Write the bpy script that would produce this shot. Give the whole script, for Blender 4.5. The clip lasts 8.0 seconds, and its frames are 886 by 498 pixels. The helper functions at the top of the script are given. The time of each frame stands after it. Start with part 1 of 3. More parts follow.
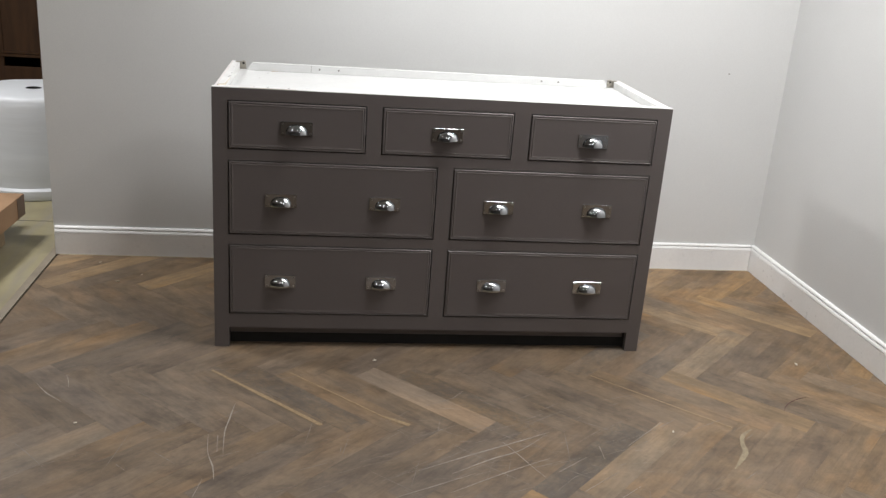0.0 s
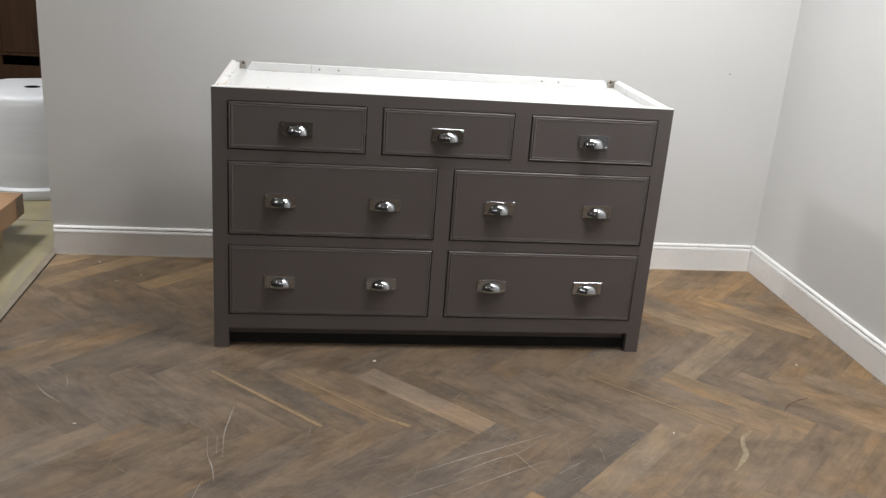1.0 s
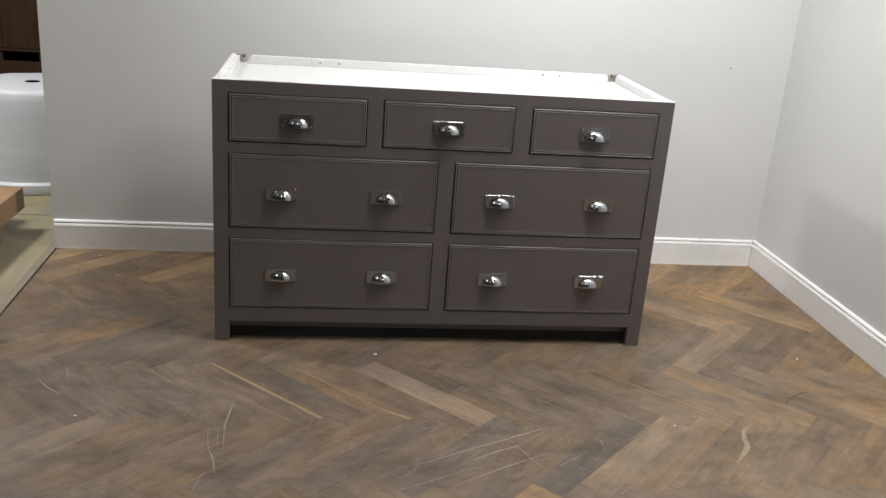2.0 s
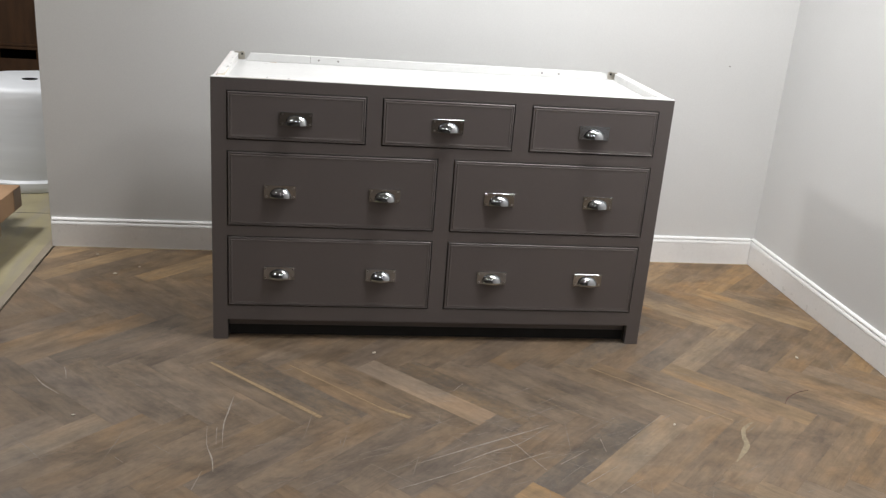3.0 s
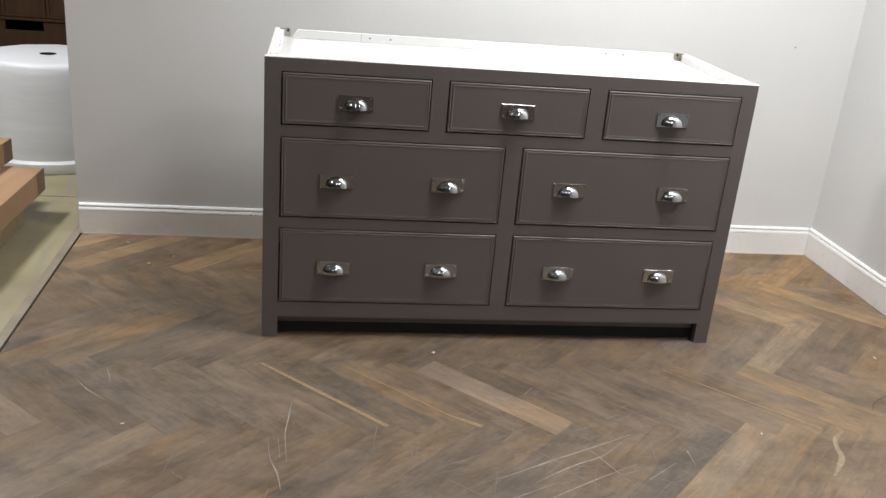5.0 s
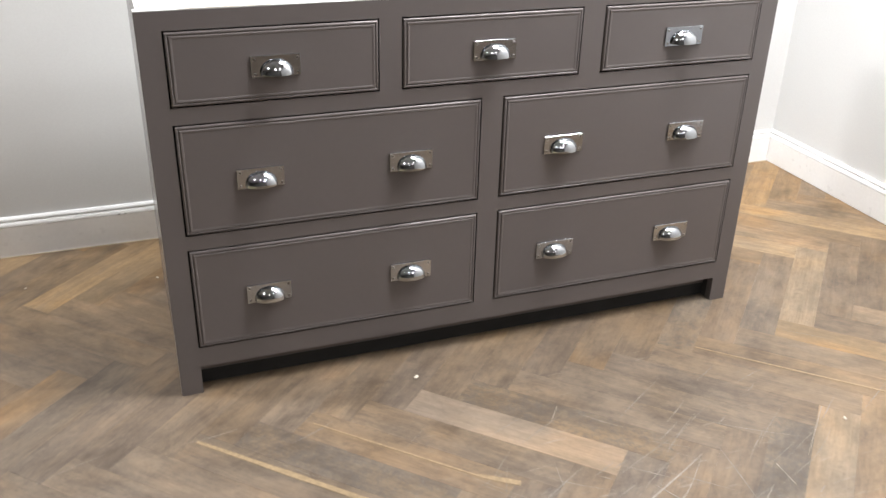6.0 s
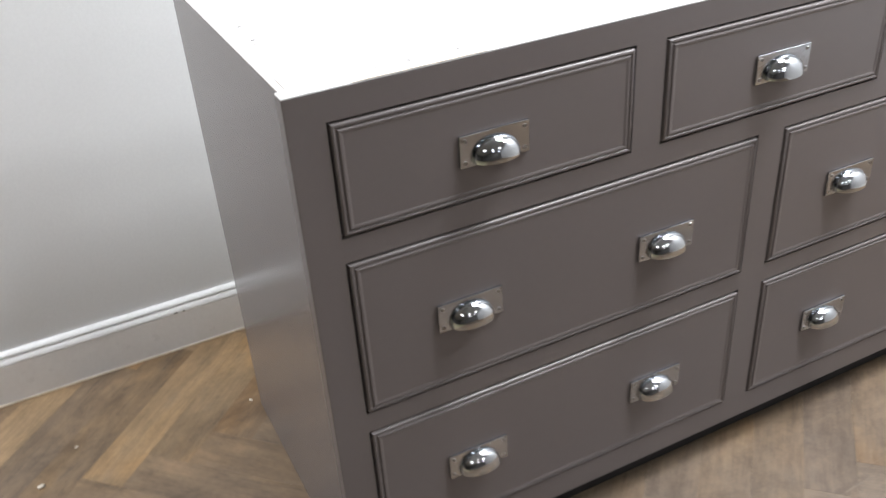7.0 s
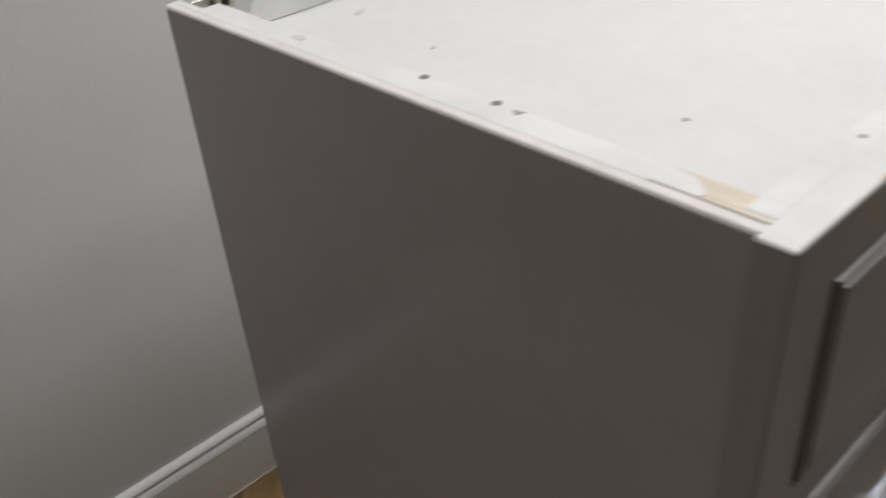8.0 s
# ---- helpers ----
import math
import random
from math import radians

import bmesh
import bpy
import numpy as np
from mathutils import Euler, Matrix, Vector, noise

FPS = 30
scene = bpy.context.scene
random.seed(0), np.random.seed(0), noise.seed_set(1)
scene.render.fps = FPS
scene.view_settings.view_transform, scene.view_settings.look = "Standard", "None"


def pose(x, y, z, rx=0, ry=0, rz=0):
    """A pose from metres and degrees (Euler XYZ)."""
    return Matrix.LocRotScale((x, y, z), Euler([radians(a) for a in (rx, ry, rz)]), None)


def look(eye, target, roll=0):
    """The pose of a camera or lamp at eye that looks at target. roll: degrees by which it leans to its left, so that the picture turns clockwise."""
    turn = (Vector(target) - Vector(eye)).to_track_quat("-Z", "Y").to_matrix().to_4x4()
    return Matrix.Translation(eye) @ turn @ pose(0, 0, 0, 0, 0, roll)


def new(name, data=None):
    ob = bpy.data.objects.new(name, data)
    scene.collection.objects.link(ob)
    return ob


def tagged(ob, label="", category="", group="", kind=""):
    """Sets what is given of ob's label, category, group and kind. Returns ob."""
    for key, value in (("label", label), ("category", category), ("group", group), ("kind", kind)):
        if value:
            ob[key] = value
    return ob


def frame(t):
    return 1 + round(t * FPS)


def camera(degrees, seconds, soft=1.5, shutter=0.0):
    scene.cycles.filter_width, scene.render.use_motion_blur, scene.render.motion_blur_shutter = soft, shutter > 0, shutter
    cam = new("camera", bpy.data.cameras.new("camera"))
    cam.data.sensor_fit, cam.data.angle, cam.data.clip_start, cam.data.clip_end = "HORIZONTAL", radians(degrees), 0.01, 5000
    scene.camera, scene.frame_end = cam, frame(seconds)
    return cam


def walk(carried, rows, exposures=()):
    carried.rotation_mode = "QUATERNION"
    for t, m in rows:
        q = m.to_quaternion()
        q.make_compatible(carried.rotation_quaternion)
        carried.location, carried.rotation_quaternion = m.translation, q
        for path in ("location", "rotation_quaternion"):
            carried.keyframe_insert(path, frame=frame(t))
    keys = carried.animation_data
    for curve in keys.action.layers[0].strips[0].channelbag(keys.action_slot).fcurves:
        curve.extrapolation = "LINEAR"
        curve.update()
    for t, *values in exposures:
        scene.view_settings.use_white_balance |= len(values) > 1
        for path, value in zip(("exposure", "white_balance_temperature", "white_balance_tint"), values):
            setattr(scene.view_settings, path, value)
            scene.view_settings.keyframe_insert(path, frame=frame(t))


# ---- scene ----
cam = camera(52.2, 8.0, soft=1.4, shutter=0.25)
PATH = [
    (0, (0.348, -2.846, 1.365), (0.615, -0.975, 0.711), 4.2),
    (0.5, (0.347, -2.842, 1.368), (0.615, -0.972, 0.712), 4.2),
    (1, (0.344, -2.837, 1.369), (0.614, -0.967, 0.712), 4.3),
    (1.5, (0.343, -2.841, 1.356), (0.611, -0.971, 0.698), 4.3),
    (3, (0.337, -2.832, 1.348), (0.613, -0.966, 0.685), 4.4),
    (3.5, (0.319, -2.828, 1.345), (0.596, -0.962, 0.683), 4.4),
    (4, (0.27, -2.823, 1.341), (0.559, -0.966, 0.658), 5.0),
    (4.5, (0.195, -2.807, 1.342), (0.483, -0.951, 0.655), 5.0),
    (4.7, (0.172, -2.752, 1.337), (0.456, -0.899, 0.64), 5.2),
    (5.8, (0.003, -1.983, 1.273), (0.528, -0.251, 0.422), 1.9),
    (6, (-0.048, -1.803, 1.26), (0.583, -0.134, 0.357), 1.4),
    (6.1, (-0.082, -1.718, 1.263), (0.575, -0.06, 0.357), 1.5),
    (6.3, (-0.099, -1.549, 1.255), (0.556, 0.108, 0.345), 1.0),
    (6.5, (-0.139, -1.344, 1.243), (0.515, 0.307, 0.322), -0.7),
    (6.7, (-0.172, -1.15, 1.25), (0.49, 0.447, 0.245), -2.2),
    (7, (-0.24, -0.915, 1.247), (0.474, 0.632, 0.199), -4.1),
    (7.2, (-0.291, -0.761, 1.243), (0.524, 0.724, 0.18), -6.0),
    (7.3, (-0.308, -0.671, 1.246), (0.534, 0.788, 0.168), -6.8),
    (7.5, (-0.322, -0.523, 1.224), (0.602, 0.882, 0.141), -6.9),
    (7.6, (-0.326, -0.447, 1.197), (0.651, 0.928, 0.122), -7.0),
    (7.8, (-0.317, -0.278, 1.148), (0.758, 1.022, 0.074), -5.9),
    (8, (-0.339, -0.143, 1.117), (0.766, 1.110, 0.011), -4.6),
]
EXPOSURES = [(0.0, -0.10, 6500, 10), (1.5, -0.09, 6500, 10), (3.0, -0.04, 6500, 10), (4.7, 0.02, 6500, 10), (5.2, 0.25, 6500, 10), (5.8, 0.45, 6450, 10), (6.0, 0.96, 6400, 10), (6.5, 0.92, 6100, 10), (7.0, 0.85, 6150, 10), (7.2, 0.5, 6250, 10), (7.5, -0.46, 6450, 10), (7.7, -0.60, 6500, 10), (8.0, -0.50, 6550, 11)]
walk(cam, [(t, look(eye, target, roll)) for t, eye, target, roll in PATH], EXPOSURES)

# ---- light ----
world = bpy.data.worlds.new("world")
world.use_nodes = True
scene.world = world
world.node_tree.nodes["Background"].inputs["Color"].default_value = (0.5, 0.52, 0.55, 1)
world.node_tree.nodes["Background"].inputs["Strength"].default_value = 0.05


def overhead_lamp(x, y, watts, size=0.6, size_y=0.6, z=2.585, colour=(1.0, 0.99, 0.985), spread=180):
    data = bpy.data.lights.new("unseen_panel", "AREA")
    data.shape, data.size, data.size_y, data.energy, data.color = "RECTANGLE", size, size_y, watts, colour
    data.spread = radians(spread)
    ob = new("unseen_panel_lamp", data)
    ob.matrix_world = pose(x, y, z)
    return ob


overhead_lamp(1.24, -0.31, 49, 0.55, 0.55)
# added fill lamps for the right wall and the left side, no fitting known
overhead_lamp(2.00, -0.95, 27, 0.4, 0.4)
overhead_lamp(-1.25, -1.85, 10, 0.4, 0.4)
for x, y, watts in ((0.25, -3.1, 5), (1.55, -3.1, 9), (0.25, -4.9, 5), (1.55, -4.9, 5)):
    overhead_lamp(x, y, watts, 0.28, 0.28)
overhead_lamp(-2.00, 0.84, 75, 0.4, 0.4)
# added cool fill over the dim cabinet end
overhead_lamp(-2.70, 3.20, 7, colour=(0.96, 0.985, 1.0))


# ---- materials ----
def material(name, colour, rough=0.5, metal=0.0, spec=0.5):
    mat = bpy.data.materials.new(name)
    mat.use_nodes = True
    b = mat.node_tree.nodes["Principled BSDF"]
    b.inputs["Base Color"].default_value = (*colour, 1)
    b.inputs["Roughness"].default_value = rough
    b.inputs["Metallic"].default_value = metal
    b.inputs["Specular IOR Level"].default_value = spec
    return mat, mat.node_tree, b


def link(nt, a, b):
    nt.links.new(a, b)


def node(nt, kind, **values):
    n = nt.nodes.new(kind)
    for key, value in values.items():
        n.inputs[key].default_value = value
    return n


def position(nt, scale=(1, 1, 1), rot=(0, 0, 0), local=False):
    mp = node(nt, "ShaderNodeMapping")
    mp.inputs["Scale"].default_value = scale
    mp.inputs["Rotation"].default_value = rot
    if local:
        link(nt, nt.nodes.new("ShaderNodeTexCoord").outputs["Object"], mp.inputs["Vector"])
    else:
        link(nt, nt.nodes.new("ShaderNodeNewGeometry").outputs["Position"], mp.inputs["Vector"])
    return mp.outputs["Vector"]


def noise_of(nt, vector, scale, detail=4.0, rough=0.55, warp=0.0):
    n = node(nt, "ShaderNodeTexNoise", Scale=scale, Detail=detail, Roughness=rough, Distortion=warp)
    link(nt, vector, n.inputs["Vector"])
    return n.outputs["Fac"]


def ramp(nt, fac, stops):
    r = nt.nodes.new("ShaderNodeValToRGB")
    els = r.color_ramp.elements
    while len(els) < len(stops):
        els.new(0.5)
    for e, (p, c) in zip(els, stops):
        e.position, e.color = p, (*c, 1) if len(c) == 3 else c
    link(nt, fac, r.inputs["Fac"])
    return r.outputs["Color"]


def grey_ramp(nt, fac, lo, hi, a=0.0, b=1.0):
    mr = nt.nodes.new("ShaderNodeMapRange")
    for key, value in zip(("From Min", "From Max", "To Min", "To Max"), (lo, hi, a, b)):
        mr.inputs[key].default_value = value
    link(nt, fac, mr.inputs["Value"])
    return mr.outputs["Result"]


def mix(nt, a, b, fac, mode="MIX"):
    m = nt.nodes.new("ShaderNodeMix")
    m.data_type, m.blend_type = "RGBA", mode
    for socket, value in ((m.inputs["Factor"], fac), (m.inputs[6], a), (m.inputs[7], b)):
        if isinstance(value, (int, float)):
            socket.default_value = value
        elif isinstance(value, tuple):
            socket.default_value = (*value, 1)
        else:
            link(nt, value, socket)
    return m.outputs[2]


def math_node(nt, op, a, b):
    m = nt.nodes.new("ShaderNodeMath")
    m.operation = op
    for socket, value in ((m.inputs[0], a), (m.inputs[1], b)):
        if isinstance(value, (int, float)):
            socket.default_value = value
        else:
            link(nt, value, socket)
    return m.outputs[0]


def bump(nt, bsdf, height, strength, distance):
    b = node(nt, "ShaderNodeBump", Strength=strength, Distance=distance)
    link(nt, height, b.inputs["Height"])
    link(nt, b.outputs["Normal"], bsdf.inputs["Normal"])


def mottled(name, colour, rough, vary=0.06, scale=3.0, grain=120.0, relief=0.0004, spec=0.5, strength=0.4, rvar=0.06, stretch=(1, 1, 1)):
    """A painted or plain surface with faint broad and fine variation."""
    mat, nt, b = material(name, colour, rough, 0.0, spec)
    p = position(nt, stretch)
    broad, fine = noise_of(nt, p, scale, 5), noise_of(nt, p, grain, 3)
    lo, hi = tuple(c * (1 - vary) for c in colour), tuple(min(1.0, c * (1 + vary)) for c in colour)
    c = ramp(nt, broad, [(0.3, lo), (0.7, hi)])
    c = mix(nt, c, ramp(nt, fine, [(0.3, (0.94,) * 3), (0.7, (1.0,) * 3)]), 0.6, "MULTIPLY")
    link(nt, c, b.inputs["Base Color"])
    link(nt, grey_ramp(nt, noise_of(nt, p, scale * 6, 4), 0.3, 0.7, rough - rvar, rough + rvar), b.inputs["Roughness"])
    if relief:
        bump(nt, b, fine, strength, relief)
    return mat


WALL = mottled("wall_paint", (0.67, 0.675, 0.67), 0.62, 0.025, 1.6, 160, 0.0006)
CEIL = mottled("ceiling_paint", (0.34, 0.34, 0.335), 0.8)
DIMWALL = mottled("dim_closing_wall", (0.11, 0.105, 0.10), 0.7)
SKIRT = mottled("skirting_paint", (0.86, 0.86, 0.855), 0.32, 0.03, 5, 90, 0.0003)
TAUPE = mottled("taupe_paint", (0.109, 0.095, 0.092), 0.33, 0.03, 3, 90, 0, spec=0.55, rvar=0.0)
# same taupe, lighter and glossier: stronger light on the sides put into it
TAUPE_SIDE = mottled("taupe_paint_lit_side", (0.130, 0.115, 0.112), 0.235, 0.02, 1.2, 20, 0, spec=0.7, rvar=0.0)
MELAMINE = mottled("white_board", (0.68, 0.685, 0.68), 0.38, 0.03, 7, 60, 0.0002)
PRIMED = mottled("bare_board_edge", (0.70, 0.66, 0.65), 0.6, 0.08, 30, 200, 0.0004)
BATTEN = mottled("scuffed_batten", (0.71, 0.71, 0.70), 0.45, 0.06, 22, 120, 0.0004)
RAWWOOD = mottled("raw_wood", (0.66, 0.58, 0.48), 0.6, 0.12, 18, 150, 0.0005, stretch=(4, 1, 4))
# near-black boards carry the shade inside the chest in their colour
DARK = mottled("inside_shade", (0.03, 0.028, 0.027), 0.7, 0.1)
SCREWHOLE = mottled("mark_grey", (0.33, 0.32, 0.30), 0.8)
SMUDGE = mottled("grey_smudge", (0.58, 0.58, 0.57), 0.6)
GLUE = mottled("brown_glue", (0.42, 0.29, 0.17), 0.5, 0.2, 60)
PILOT = mottled("pilot_hole_shade", (0.20, 0.19, 0.18), 0.9)
# near-black for the shade inside holes, slots and gaps; plinth face as well
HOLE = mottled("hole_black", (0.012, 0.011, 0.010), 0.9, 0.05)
CARD = mottled("cardboard", (0.31, 0.195, 0.115), 0.75, 0.08, 4, 60, 0.0006, spec=0.2, stretch=(6, 1, 1))
TAPE = mottled("parcel_tape", (0.52, 0.40, 0.28), 0.25, 0.05, 12)
PAPER = mottled("white_paper", (0.80, 0.80, 0.78), 0.7)
FOAM = mottled("foam_wrap", (0.62, 0.64, 0.665), 0.45, 0.05, 2, 2.6, 0.006, strength=0.5, stretch=(1, 1, 8))
BROWN = mottled("brown_wood", (0.078, 0.034, 0.012), 0.6, 0.25, 5, 80, 0.0004, stretch=(5, 5, 0.6))
DUST = mottled("dusty_joint", (0.125, 0.10, 0.078), 0.8)
SAP = mottled("pale_sapwood", (0.245, 0.177, 0.10), 0.5, 0.25, 30, stretch=(3, 3, 1))
CHIP = mottled("white_chip", (0.55, 0.50, 0.42), 0.6)
SCRATCH = mottled("pale_scratch", (0.265, 0.235, 0.20), 0.6, 0.3, 60)
FAINT = mottled("faint_scratch", (0.185, 0.163, 0.142), 0.6, 0.3, 40)
BLACKLINE = mottled("ground_in_dirt", (0.068, 0.053, 0.043), 0.7, 0.35, 70)
REDMARK = mottled("reddish_mark", (0.085, 0.038, 0.028), 0.6, 0.3, 60)
CAULK = mottled("cream_caulk", (0.60, 0.54, 0.43), 0.6, 0.2, 25)
CARDEND = mottled("dark_brown_band", (0.13, 0.07, 0.04), 0.35, 0.15, 20)
GREYSTRIP = mottled("dusty_grey_strip", (0.225, 0.19, 0.145), 0.6, 0.18, 9, 70, 0.0006)
SMEAR = mottled("dry_glue", (0.235, 0.19, 0.12), 0.5, 0.25, 60)
PALLETWOOD = mottled("pallet_wood", (0.25, 0.18, 0.11), 0.7, 0.2, 6, stretch=(1, 6, 6))
CHROME, _nt, _b = material("polished_chrome", (0.50, 0.515, 0.535), 0.06, 1.0)
link(_nt, grey_ramp(_nt, noise_of(_nt, position(_nt), 70, 4), 0.35, 0.7, 0.035, 0.09), _b.inputs["Roughness"])
PLATE, _nt, _b = material("nickel_plate", (0.40, 0.42, 0.455), 0.25, 1.0)
link(_nt, grey_ramp(_nt, noise_of(_nt, position(_nt, (1, 1, 6)), 25, 3), 0.3, 0.75, 0.10, 0.17), _b.inputs["Roughness"])
SCREWMETAL, _nt, _b = material("dull_screw_metal", (0.30, 0.29, 0.28), 0.35, 1.0)
CAMSTEEL, _nt, _b = material("zinc_fitting", (0.50, 0.47, 0.41), 0.35, 1.0)


def oak(name, tone, worn=0.5, flecks=0.0, knots=0.5, stained=0.8, joined=False):
    """Worn herringbone oak: streaks along the block, a shade for each block, grey wear over the open floor.
    flecks: how far the surface is scuffed into grey specks; knots: how dark the strokes in the grain are; stained: how blotched the block is; joined: the blocks share one mesh."""
    mat, nt, b = material(name, tone, 0.45)
    chance = nt.nodes.new("ShaderNodeNewGeometry").outputs["Random Per Island"] if joined else nt.nodes.new("ShaderNodeObjectInfo").outputs["Random"]
    tc = nt.nodes.new("ShaderNodeTexCoord")
    off = nt.nodes.new("ShaderNodeCombineXYZ")
    link(nt, math_node(nt, "MULTIPLY", chance, 37.0), off.inputs[0])
    link(nt, math_node(nt, "MULTIPLY", chance, 91.0), off.inputs[1])
    add = nt.nodes.new("ShaderNodeVectorMath")
    link(nt, tc.outputs["Object"], add.inputs[0])
    link(nt, off.outputs[0], add.inputs[1])

    def along(x, y, shift=0.0):
        mp = node(nt, "ShaderNodeMapping")
        mp.inputs["Scale"].default_value = (x, y, 1.0)
        mp.inputs["Location"].default_value = (shift, shift * 0.7, 0.0)
        link(nt, add.outputs[0], mp.inputs["Vector"])
        return mp.outputs[0]

    def times(c, fac, stops, amount):
        return mix(nt, c, ramp(nt, fac, stops), amount, "MULTIPLY")

    p = position(nt)
    axes = nt.nodes.new("ShaderNodeSeparateXYZ")
    link(nt, p, axes.inputs[0])
    # foot traffic greyed the open floor; brightness painted in towards back and right walls
    wear_and_dim = math_node(nt, "MULTIPLY", grey_ramp(nt, axes.outputs[1], 0.85, -0.10, 0.25, 1.0), grey_ramp(nt, axes.outputs[0], 2.2, 0.9, 0.40, 1.0))

    broad = noise_of(nt, along(1.0, 3.0), 3.4, 4, 0.55, 0.4)
    grain = noise_of(nt, along(1.0, 9.0), 5.5, 9, 0.68, 0.5)
    fine = noise_of(nt, along(1.0, 16.0, 4.0), 16.0, 6, 0.62, 0.2)
    c = ramp(nt, grain, [(0.28, tuple(v * 0.74 for v in tone)), (0.50, tone), (0.72, tuple(v * 1.24 for v in tone))])
    c = times(c, broad, [(0.30, (0.80, 0.80, 0.82)), (0.5, (1, 1, 1)), (0.70, (1.20, 1.15, 1.05))], 0.9)
    c = times(c, fine, [(0.34, (0.78, 0.76, 0.75)), (0.52, (1, 1, 1)), (0.70, (1.12, 1.11, 1.10))], 0.45)
    # warm heartwood runs out of some blocks' ends
    warm = noise_of(nt, along(1.0, 1.6, 9.0), 2.6, 3, 0.5, 0.3)
    c = times(c, warm, [(0.38, (0.95, 0.95, 0.97)), (0.52, (1, 1, 1)), (0.68, (1.25, 1.09, 0.84))], 0.9)
    shade = nt.nodes.new("ShaderNodeHueSaturation")
    link(nt, grey_ramp(nt, chance, 0, 1, 0.90, 1.10), shade.inputs["Value"])
    link(nt, grey_ramp(nt, math_node(nt, "FRACT", math_node(nt, "MULTIPLY", chance, 7.31), 0.0), 0, 1, 0.82, 1.12), shade.inputs["Saturation"])
    link(nt, c, shade.inputs["Color"])
    # golder, less worn strips by the walls, with extra brightness in the colour
    wall_lift = mix(nt, (1.56, 1.42, 1.14), (1.0, 1.0, 1.0), wear_and_dim)
    c = mix(nt, shade.outputs[0], wall_lift, 1.0, "MULTIPLY")
    # grey veil of ground-in dust, broken up by the grain
    veil = math_node(nt, "ADD", math_node(nt, "MULTIPLY", noise_of(nt, p, 3.1, 8, 0.66, 0.3), 0.6), math_node(nt, "MULTIPLY", grain, 0.4))
    c = mix(nt, c, (0.134, 0.103, 0.077), math_node(nt, "MULTIPLY", grey_ramp(nt, veil, 0.38, 0.62, 0.08, worn), wear_and_dim))
    # stains that cross the joints, and rubbed patches within each block
    patch = noise_of(nt, along(1.0, 2.4, 3.0), 8.0, 9, 0.72, 0.4)
    c = times(c, patch, [(0.33, (0.62, 0.60, 0.59)), (0.5, (1, 1, 1)), (0.67, (1.28, 1.24, 1.18))], 0.95 * stained)
    blot = noise_of(nt, position(nt, (1.0, 1.8, 1.0), (0, 0, -0.6)), 4.0, 10, 0.74, 0.5)
    c = times(c, blot, [(0.35, (0.62, 0.60, 0.59)), (0.5, (1, 1, 1)), (0.65, (1.22, 1.19, 1.15))], 1.0 * stained)
    c = mix(nt, c, (0.046, 0.037, 0.031), grey_ramp(nt, noise_of(nt, p, 12, 7, 0.72), 0.60, 0.78, 0.0, 0.6))
    # dark strokes and small knots that follow the grain
    stroke = noise_of(nt, along(1.0, 4.5, 2.0), 6.5, 7, 0.66, 0.6)
    c = mix(nt, c, (0.050, 0.040, 0.034), grey_ramp(nt, stroke, 0.60, 0.72, 0.0, knots))
    pale = noise_of(nt, along(1.0, 5.0, 6.0), 5.0, 8, 0.68, 0.4)
    c = mix(nt, c, (0.190, 0.152, 0.116), grey_ramp(nt, pale, 0.57, 0.74, 0.0, 0.45))
    # cathedral figure on some blocks
    wave = node(nt, "ShaderNodeTexWave", Scale=11.0, Distortion=6.0, Detail=3.0)
    wave.inputs["Detail Scale"].default_value = 1.2
    wave.bands_direction = "Y"
    link(nt, along(0.9, 3.2), wave.inputs["Vector"])
    c = mix(nt, c, ramp(nt, wave.outputs["Fac"], [(0.0, (0.78, 0.76, 0.74)), (0.35, (1, 1, 1))]), grey_ramp(nt, noise_of(nt, add.outputs[0], 4.0, 3), 0.46, 0.64, 0.0, 0.40), "MULTIPLY")
    # pale scuffs of dragged things, thickest in the middle of the open floor
    gone = nt.nodes.new("ShaderNodeVectorMath")
    gone.operation = "DISTANCE"
    link(nt, p, gone.inputs[0])
    gone.inputs[1].default_value = (0.95, -0.76, 0.0)
    rubbed = grey_ramp(nt, gone.outputs["Value"], 0.70, 0.20, 0.22, 1.0)
    for turn, run, level in ((0.55, (4, 34, 1), 0.60), (0.30, (3, 40, 1), 0.62), (-0.75, (5, 42, 1), 0.66), (1.25, (4, 36, 1), 0.66)):
        scuff = noise_of(nt, position(nt, run, (0, 0, -turn)), 1.7, 9, 0.72, 0.35)
        c = mix(nt, c, (0.255, 0.228, 0.202), math_node(nt, "MULTIPLY", grey_ramp(nt, scuff, level, level + 0.14, 0.0, 0.75), math_node(nt, "MULTIPLY", rubbed, wear_and_dim)))
    speck = noise_of(nt, p, 75, 6, 0.7)
    c = times(c, speck, [(0.32, (0.74, 0.73, 0.72)), (0.5, (1, 1, 1)), (0.68, (1.20, 1.18, 1.16))], 0.35)
    if flecks:
        rough_up = noise_of(nt, p, 42, 7, 0.78, 0.8)
        c = mix(nt, c, (0.062, 0.057, 0.054), grey_ramp(nt, rough_up, 0.44, 0.60, 0.0, flecks))
        c = mix(nt, c, (0.165, 0.152, 0.138), grey_ramp(nt, noise_of(nt, p, 60, 7, 0.78, 1.2), 0.56, 0.68, 0.0, flecks * 0.8))
    link(nt, c, b.inputs["Base Color"])
    link(nt, grey_ramp(nt, noise_of(nt, p, 8, 5), 0.3, 0.7, 0.38, 0.58), b.inputs["Roughness"])
    bump(nt, b, grain, 0.25, 0.0006)
    return mat


